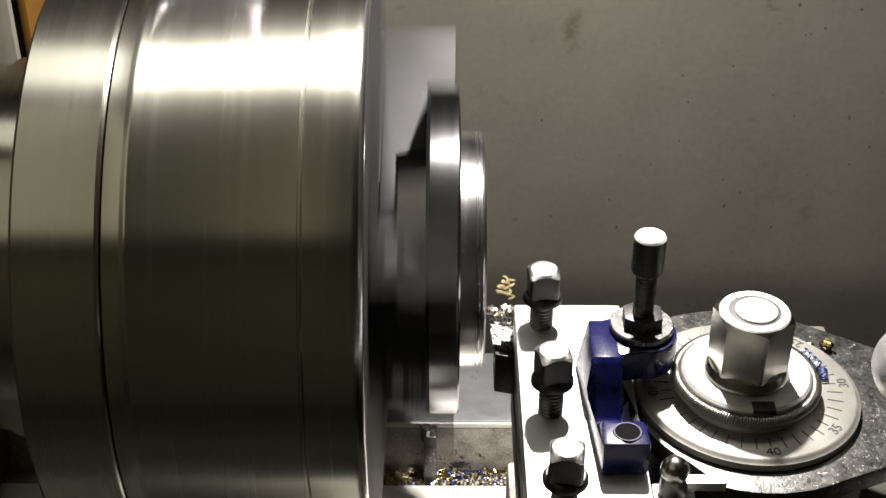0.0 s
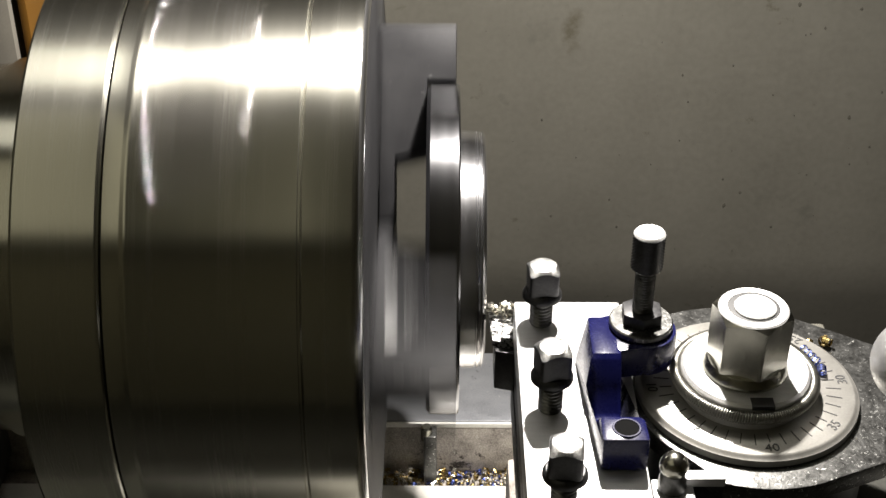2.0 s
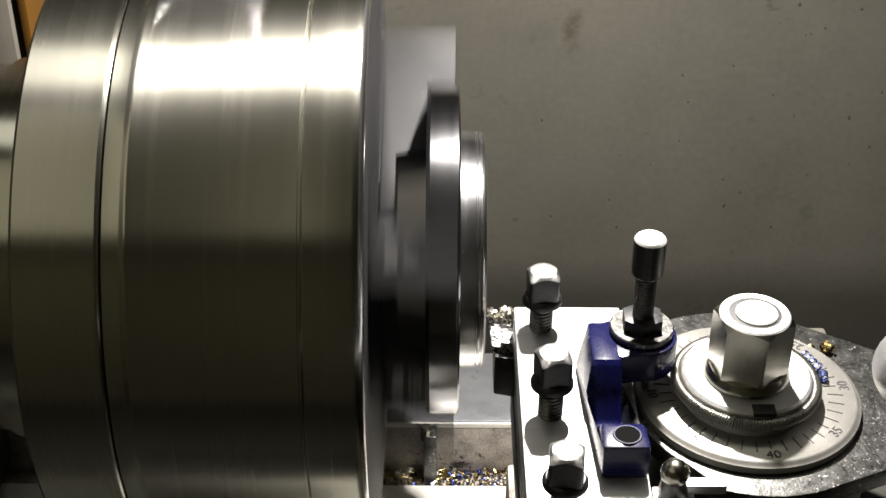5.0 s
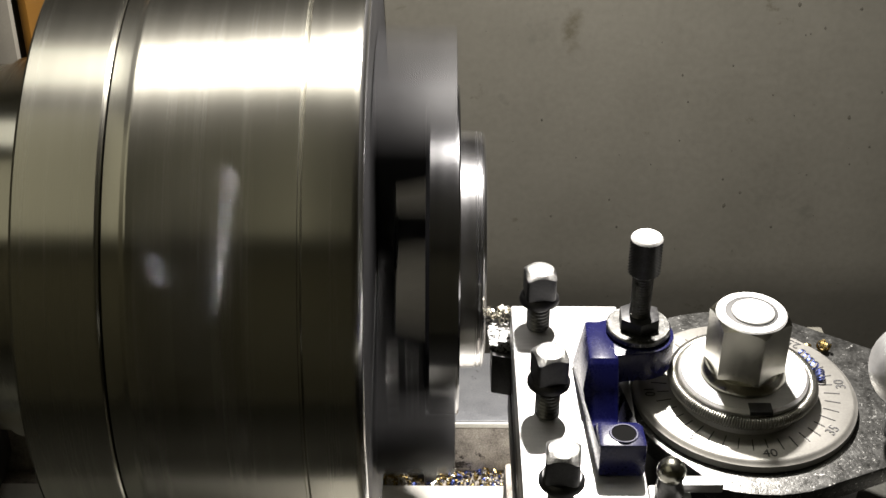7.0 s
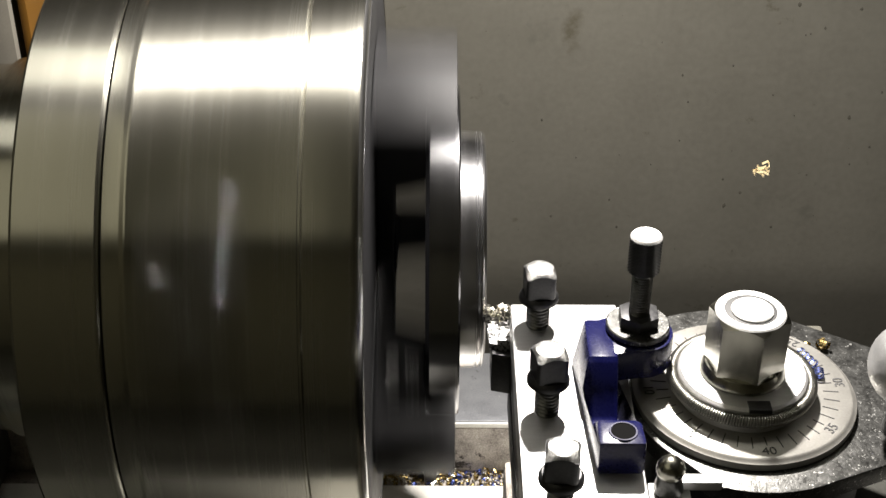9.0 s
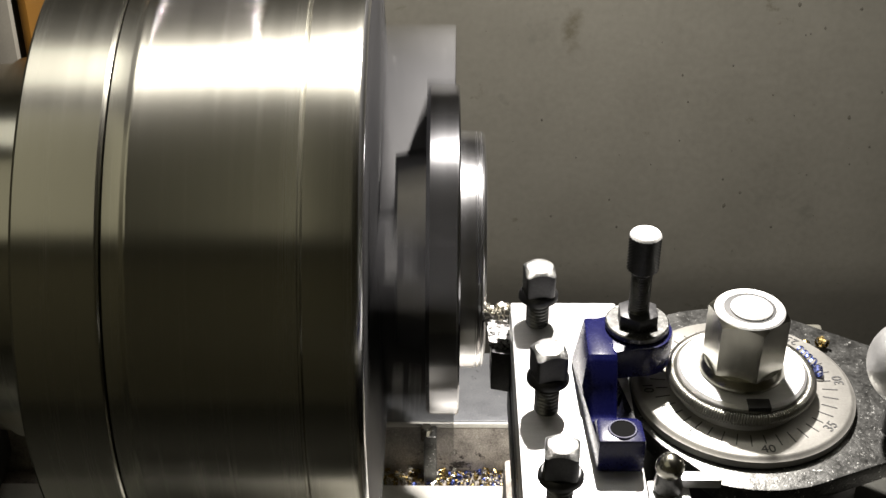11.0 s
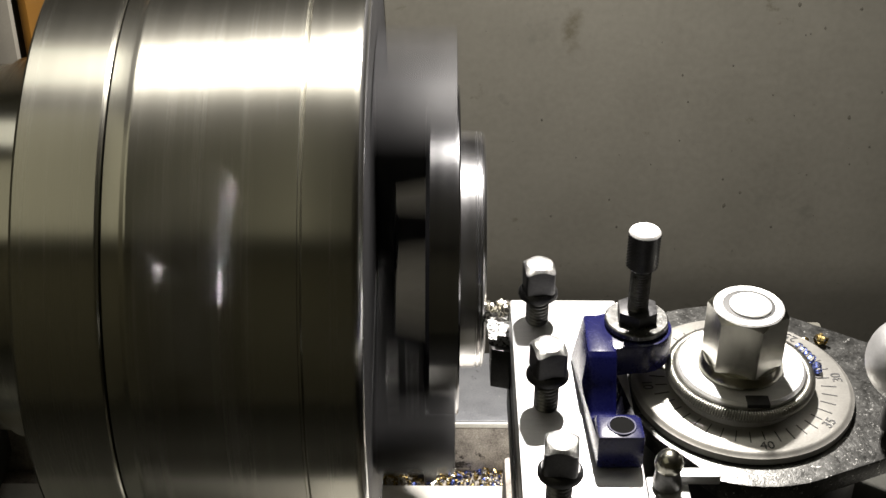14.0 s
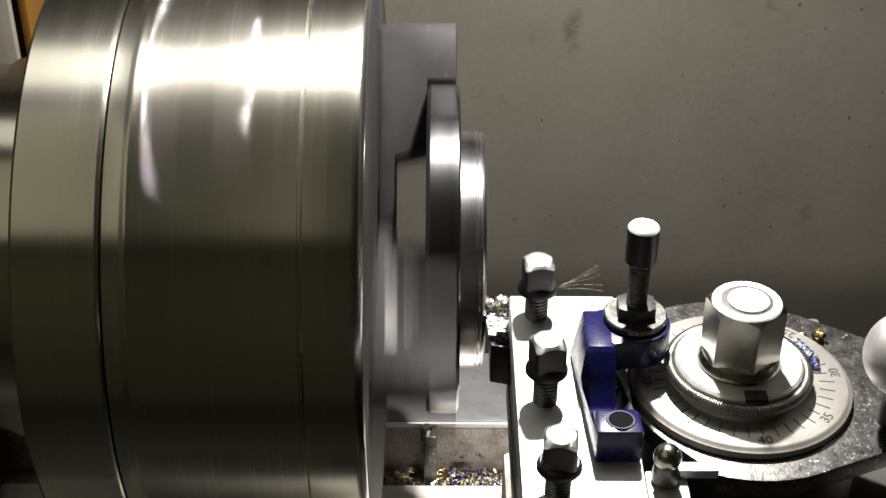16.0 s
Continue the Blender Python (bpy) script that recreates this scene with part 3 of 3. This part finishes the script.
def tool_post():
    e = thing("tool_post", 0.139, -0.145, -0.06, "steel tool post with graduated dial and large hexagon nut", "tool post")
    cx, cy = 0.1405, -0.145
    part("body", spun([(-0.06, 0), (-0.06, 0.050), (0.004, 0.050), (0.004, 0)], "Z", 64, (0.147, cy, 0)), BLACK, e)
    part("base_plate", extruded(hull_plate(), 0.004, 0.0140, "Z", 0.0012), WORN, e, "scratched steel swivel plate")
    cx, cy = cx - 0.001, cy + 0.002
    d = part("dial", spun([(0.0142, 0), (0.0142, 0.0500), (0.0148, 0.0505), (0.0180, 0.0505), (0.0186, 0.0494), (0.0192, 0.0490), (0.0200, 0.0478), (0.0200, 0)], "Z", 128, (cx, cy, 0)), DIAL, e, "satin graduated dial")
    shared = {}
    for i in range(40):
        a = radians(i * 9 - 86)
        long = i % 5 == 0
        r0, r1 = (0.0350, 0.0405) if long else (0.0355, 0.0425)
        if long not in shared:
            me = bpy.data.meshes.new("graduation")
            bm = box(r0, r1, -0.00022, 0.00022, -0.0001, 0.00025, 0)
            bm.to_mesh(me)
            bm.free()
            me.materials.append(ENGRAVED_AND_GAP)
            shared[long] = me
        ob = new("graduation", shared[long])
        ob.parent = d
        ob.matrix_basis = Matrix.Translation(Vector((cx, cy, 0.02)) - ORIGIN[e.name]) @ Matrix.Rotation(a, 4, "Z")
    for body, deg in (("5", -131), ("40", -86), ("35", -41), ("30", 4), ("25", 49), ("20", 94), ("15", 139), ("10", 184)):
        tx = bpy.data.curves.new("numeral", "FONT")
        tx.body, tx.size, tx.extrude, tx.align_x, tx.align_y = body, 0.0066, 0.0001, "CENTER", "CENTER"
        tx.materials.append(ENGRAVED_AND_GAP)
        ob = new("numeral", tx)
        ob.parent = d
        a = radians(deg)
        ob.matrix_basis = Matrix.Translation(Vector((cx + 0.0442 * math.cos(a), cy + 0.0442 * math.sin(a), 0.0202)) - ORIGIN[e.name]) @ Matrix.Rotation(a + math.pi / 2, 4, "Z")
    part("collar", spun([(0.0202, 0), (0.0202, 0.0288), (0.0318, 0.0288), (0.0330, 0.0276), (0.0330, 0)], "Z", 96, (cx - 0.0028, cy - 0.0035, 0)), GROUND_STEEL, e, "bright round collar")
    part("shoulder", box(0.0877, 0.1050, -0.262, -0.2065, 0.004, 0.0198, 0.001), GROUND_STEEL, e, "bright ground post shoulder")
    # coil spring ring: a fine helix closed round the collar
    ring, n, turns = [], 1530, 170
    for i in range(n):
        a, w = 2 * math.pi * i / n, 2 * math.pi * turns * i / n
        rr = 0.0308 + 0.0025 * math.cos(w)
        ring.append((cx - 0.0028 + rr * math.cos(a), cy - 0.0035 + rr * math.sin(a), 0.0282 + 0.0025 * math.sin(w)))
    part("spring_ring", tube(ring, 0.00054, 5, True), SPRING, e, "coiled steel spring ring", smooth=80)
    # solid black block painting the shade of a notch in the collar
    part("notch_shade", box(cx - 0.0050, cx + 0.0050, cy - 0.0326, cy - 0.0262, 0.0312, 0.0334, 0.0003), BLACK, e)
    nx, ny = cx - 0.0035, cy - 0.0045
    part("nut_flange", spun([(0.0331, 0), (0.0331, 0.0186), (0.0338, 0.0191), (0.0358, 0.0188), (0.0384, 0.0170), (0.0384, 0)], "Z", 64, (nx, ny, 0)), NUT, e)
    hexa = bmesh.new()
    rim, n = [], 72
    for k in range(n):
        a = 2 * math.pi * k / n
        off = (math.degrees(a) + 20) % 60 - 30
        rim.append((a, 0.0156 / math.cos(radians(off))))
    rings = [[hexa.verts.new((nx + r * math.cos(a), ny + r * math.sin(a), 0.0383)) for a, r in rim],
             [hexa.verts.new((nx + r * math.cos(a), ny + r * math.sin(a), 0.0658 - (r - 0.0152) * 0.75)) for a, r in rim],
             [hexa.verts.new((nx + 0.0150 * math.cos(a), ny + 0.0150 * math.sin(a), 0.0660)) for a, r in rim]]
    for lo, hi in zip(rings, rings[1:]):
        for k in range(n):
            hexa.faces.new((lo[k], lo[(k + 1) % n], hi[(k + 1) % n], hi[k]))
    hexa.faces.new(rings[2])
    hexa.faces.new(rings[0][::-1])
    part("hexagon_nut", hexa, NUT, e, "large bright hexagon nut", smooth=20)
    # paler ring puts the lamp's brightness into the nut's worn top
    part("nut_face", spun([(0.0659, 0.0113), (0.0663, 0.0115), (0.0663, 0.0148), (0.0655, 0.0156)], "Z", 64, (nx, ny, 0)), FACE, e, "worn top face painted brighter as lit")
    # near-flush black disc, paints the shade in the gap round the stud
    part("stud_gap_shade", spun([(0.0661, 0), (0.06622, 0.0112), (0.0660, 0.0117)], "Z", 48, (nx + 0.0003, ny, 0)), ENGRAVED_AND_GAP, e)
    part("stud", spun([(0.0649, 0.0092), (0.0670, 0.0092), (0.0676, 0.0085), (0.0679, 0.0066), (0.0680, 0.003), (0.0680, 0)], "Z", 48, (nx + 0.0005, ny - 0.0005, 0)), FACE, e, "domed scratched stud end")
    return e


def ball_lever():
    e = thing("ball_lever", 0.207, -0.168, 0.014, "satin steel ball knob of clamping lever", "lever")
    c = (0.2050, -0.166)
    part("ball", spun([(0.0505 + 0.0195 * math.sin(a), max(0.0195 * math.cos(a), 0)) for a in [radians(-90 + 9 * i) for i in range(21)]], "Z", 40, (*c, 0)), BALL, e)
    part("stem", spun([(0.0142, 0), (0.0142, 0.008), (0.035, 0.006), (0.035, 0)], "Z", 24, (*c, 0)), BLACK, e)
    return e


def small_lever():
    e = thing("locking_lever", 0.0945, -0.205, 0.0202, "small steel ball-ended locking lever", "lever")
    c = (0.0955, -0.2125)
    # darker steel paints the shade below the ball, brighter steel its lit top
    part("stem", spun([(0.0206, 0), (0.0206, 0.0058), (0.0225, 0.0062), (0.0295, 0.0050), (0.0295, 0)], "Z", 28, (*c, 0)), THREAD, e, "stem painted dark as shaded")
    part("knob", spun([(0.0330 + 0.0060 * math.sin(a), max(0.0060 * math.cos(a), 0)) for a in [radians(-50 + 10 * i) for i in range(15)]], "Z", 28, (*c, 0)), NUT, e, "ball end painted brighter as lit")
    part("arm", box(0.0985, 0.1180, -0.2125, -0.2068, 0.0206, 0.0255, 0.0012), GROUND_STEEL, e)
    return e


def compound_slide():
    e = thing("compound_slide", 0.16, -0.13, -0.10, "dark oiled compound slide under tool post", "slide")
    part("top", box(0.062, 0.245, -0.26, -0.060, -0.10, -0.0605, 0.003), SLIDE, e)
    part("base", box(0.036, 0.245, -0.26, -0.0605, -0.16, -0.1005, 0.003), IRON, e)
    part("rail", box(0.205, 0.235, -0.065, 0.050, -0.10, -0.088, 0.002), PAINT, e, "grey painted rail end")
    return e


# ---- swarf ----
def swarf_pile(name, x, y, z, label, pieces, spread, material, seed, size=0.0022):
    rng = random.Random(seed)
    e = thing(name, x, y, z, label, "swarf", kind="stuff")
    bms = []
    for _ in range(pieces):
        r = size * rng.uniform(0.5, 1.1)
        bm = ribbon(curl(r, r * rng.uniform(0.5, 1.1), rng.uniform(0.8, 2.6), 10), r * 0.75, 0.0003, (1, 0, 0))
        m = Matrix.Translation((x + rng.uniform(-1, 1) * spread[0], y + rng.uniform(-1, 1) * spread[1], z + r + rng.uniform(0, 1) * spread[2]))
        m = m @ Euler((rng.uniform(0, 6), rng.uniform(-0.4, 0.4), rng.uniform(0, 6))).to_matrix().to_4x4()
        bms.append(moved(bm, m))
    part("curls", joined(*bms), material, e)
    return e


def flying_chip(x, y, z, label, material, seed):
    rng = random.Random(seed)
    e = thing("flying_chip", x, y, z, label, "metal chip", "chips thrown by the tool")
    r = rng.uniform(0.0024, 0.0036)
    way = curl(r, r * rng.uniform(0.8, 1.3), rng.uniform(2, 4), 12, r * 0.8)
    way = [Vector(p) + Vector([rng.gauss(0, r * 0.28) for _ in range(3)]) for p in way]
    bm = ribbon(way, r * 0.4, 0.0003, (1, 0, 0))
    if seed == -1:
        bm.free()
        bm = ribbon([(0.0013 * math.cos(k * 0.7) + 0.00010 * (k - 40), 0.0013 * math.sin(k * 0.7), 0.0005 * (k - 40)) for k in range(80)], 0.0009, 0.0003, (0, 0, 1))
    if seed == 7:
        bm.free()
        straws = []
        for j in range(26):
            a0, b0, bend, cut = rng.uniform(-1, 1), rng.uniform(-1, 1), rng.uniform(-0.5, 0.5), rng.randint(7, 11)
            straws.append(ribbon([(0.0028 * k, 0.0016 * b0 + 0.0001 * k * bend, 0.0021 * a0 * (1 + 0.04 * k) + 0.0005 * math.sin(k * 0.7 + j)) for k in range(cut)], 0.0006, 0.0002, (0, 0, 1)))
        bm = joined(*straws)
    if seed == 4:
        bm.free()
        bm = joined(*[moved(ribbon(curl(0.0036, 0.0030, 2.6, 14, 0.001), 0.0012, 0.0003, (1, 0, 0)), pose(0.003 * k - 0.004, 0, 0.006 * k - 0.009, 30 * k, 70 - 25 * k, 50 * k)) for k in range(-1, 5)])
    if seed == 8:
        bm.free()
        bm = ribbon([(0.0004 * math.cos(k * 1.1), 0.0004 * math.sin(k * 1.1), 0.0006 * (k - 12)) for k in range(25)], 0.0006, 0.0002, (1, 0, 0))
    if seed == 6:
        bm.free()
        bm = joined(*[tube([(0.0028 * k, 0.001 * j * k * 0.4, 0.0005 * j * k * 0.5 + 0.0006 * math.sin(k * 0.6 + j)) for k in range(9)], 0.00016, 5) for j in (-1.6, -0.5, 0.9, 1.7, 2.2)])
    part("curl", moved(bm, Matrix.Translation((x, y, z))), material, e)
    return e


def blue_coil():
    e = thing("blue_coil", 0.172, -0.130, 0.0202, "blued steel chip coiled in ringlets on dial", "metal chip")
    m = Matrix.Translation((0.1688, -0.1215, 0.0233)) @ Matrix.Rotation(radians(-68), 4, "Z")
    bm = joined(moved(ribbon(curl(0.0026, 0.0034, 3.4, 16, 0.0004), 0.0011, 0.0003, (1, 0, 0)), m),
                moved(ribbon(curl(0.0021, 0.0016, 2.6, 16), 0.0010, 0.0003, (1, 0, 0)), Matrix.Translation((0.1752, -0.1345, 0.0226)) @ Matrix.Rotation(radians(-100), 4, "Z")))
    part("ringlets", bm, BLUED, e, smooth=60)
    return e


setting()
splash_guard()
dirt_specks()
headstock()
lathe_bed()
SPINDLE, CHUCK_THING, WORKPIECE = spindle(), chuck(), workpiece()
tool_holder()
SLIDING = [HOLDER, cutting_tool(), tool_post(), ball_lever(), small_lever(), compound_slide()]
SLIDING.append(blue_coil())
SLIDING.append(swarf_pile("brown_swarf", 0.176, -0.108, 0.0142, "brown curled swarf on swivel plate", 5, (0.008, 0.003, 0.001), GOLD, 5))
SLIDING.append(swarf_pile("tool_swarf", 0.030, -0.066, 0.0008, "pale straw-coloured swarf caught on tool tip", 12, (0.005, 0.004, 0.004), PALE, 8))
swarf_pile("trough_swarf", 0.01, 0.081, -0.248, "gold and straw swarf lying along bed trough", 100, (0.052, 0.008, 0.002), GOLD, 11, 0.0017)
swarf_pile("trough_pale_swarf", 0.012, 0.080, -0.248, "pale bright swarf lying along bed trough", 60, (0.050, 0.008, 0.003), PALE, 14, 0.0018)
swarf_pile("trough_blue_swarf", 0.02, 0.080, -0.248, "blue swarf lying along bed trough", 40, (0.040, 0.008, 0.002), BLUED, 12, 0.0017)


def coiled_chip():
    e = thing("coiled_chip", -0.03, 0.079, -0.248, "long gold coiled chip lying in bed trough", "metal chip")
    pts = [(-0.042 + x, 0.080 + y + 0.002 * math.sin(x * 150), -0.2455 + z) for x, y, z in curl(0.0021, 0.0024, 17, 12)]
    part("coil", ribbon(pts, 0.0014, 0.0003, (1, 0, 0)), GOLD, e)


coiled_chip()
CHIPS = [flying_chip(0.08, -0.07, -0.058, "straw-coloured steel chip thrown by tool", m, s) for m, s in ((FRESH, 1), (FRESH, 2), (FRESH, 3), (HEATED, 4), (SILVER, 5), (PALE, 6), (FRESH, 7), (SILVER, -1), (FRESH, 2), (SILVER, 8), (SILVER, 8), (SILVER, 8), (SILVER, 8), (SILVER, 8))]


# ---- what moves ----
def motions():
    # tool slide: seconds, metres along the spindle, metres across it
    feed = [(0, 0, 0), (1, 0, 0.00125), (2, 0, 0.0026), (3, 0, 0.0041), (4, -0.0001, 0.0059), (4.3, -0.0001, 0.0064), (5.2, -0.0004, -0.0030), (5.8, -0.0016, -0.0024),
            (6.5, -0.0016, -0.0014), (7, -0.0016, -0.0009), (8, -0.0016, -0.0003), (9, -0.0017, 0.0004), (11.5, -0.0018, 0.0021), (13, -0.0018, 0.0031),
            (15, -0.0019, 0.0050), (15.5, -0.0019, 0.0057), (16, -0.0020, 0.0076)]
    for e in SLIDING:
        x, y, z = e.location
        walk(e, [(t, pose(x + dx, y + dy, z)) for t, dx, dy in feed])
    # spindle: the jaw's angle each half second, near a third of 1000 degrees apart
    a, b, c = 33.0, 57.0, 99.0
    marks = [a, a, c, c, b, b, a, c, b, c, a, b, c, a, c, b, c, b, c, a, b, c, a, c, c, c, a, b + 20, c, a, c, a, b]
    turn, angles = marks[0], []
    for i, goal in enumerate(marks):
        if i:
            guess = turn + 1000
            goal += 120 * round((guess - goal) / 120)
            angles += [turn + (goal - turn) * k / 15 for k in range(15)]
            turn = goal
    angles.append(turn)
    for e in (SPINDLE, CHUCK_THING, WORKPIECE):
        x, y, z = e.location
        walk(e, [(i / FPS, pose(x, y, z, v)) for i, v in enumerate(angles)])
    # chips: rest under the tool, fly past and fall behind the bed
    flights = [(0.0, (0.036, 0.0, -0.019), 1), (9.0, (0.222, 0.2, -0.059), 2), (12.5, (0.065, 0.1, -0.026), 3), (13.5, (0.0750, 0.1, -0.0560), 4), (11.5, (0.074, 0.0, -0.003), 5), (16.0, (0.058, -0.07, 0.024), 0), (7.5, (0.060, -0.07, 0.023), 0), (12.5, (0.0335, 0.0, -0.0130), 0),
               (4.0, (0.0389, -0.030, 0.0010), 2), (8.5, (0.0875, 0.100, -0.0473), 3), (8.53, (0.1041, 0.100, -0.0413), 0), (8.47, (0.0846, 0.020, -0.0422), 0), (13.5, (0.0924, 0.150, -0.0137), 0), (12.5, (0.1588, 0.100, -0.0765), 4)]
    for e, (t, p, s) in zip(CHIPS, flights):
        start, end = Vector((0.08, -0.070, -0.058)), Vector((p[0] * 1.6, 0.40, -1.117))
        mid = Vector(p)
        path = [(t - 0.4, start, 0), (t - 0.1, mid - Vector((0.008, 0.015, -0.004)), 60), (t, mid, 110), (t + 0.1, mid + Vector((0.008, 0.015, -0.006)), 160), (t + 0.6, end, 240)]
        rows = [(0, start, 0)] if t > 0.3 else []
        rows += [q for q in path if 0 <= q[0] <= 16]
        if t < 15.6:
            rows.append((16, end, 240))
        walk(e, [(q[0], pose(q[1].x, q[1].y, q[1].z + AXIS, 40 * s, (q[2] - 110) * 0.8 if s == 0 else q[2], 15 if s == 0 else q[2] * 0.6)) for q in rows])


motions()
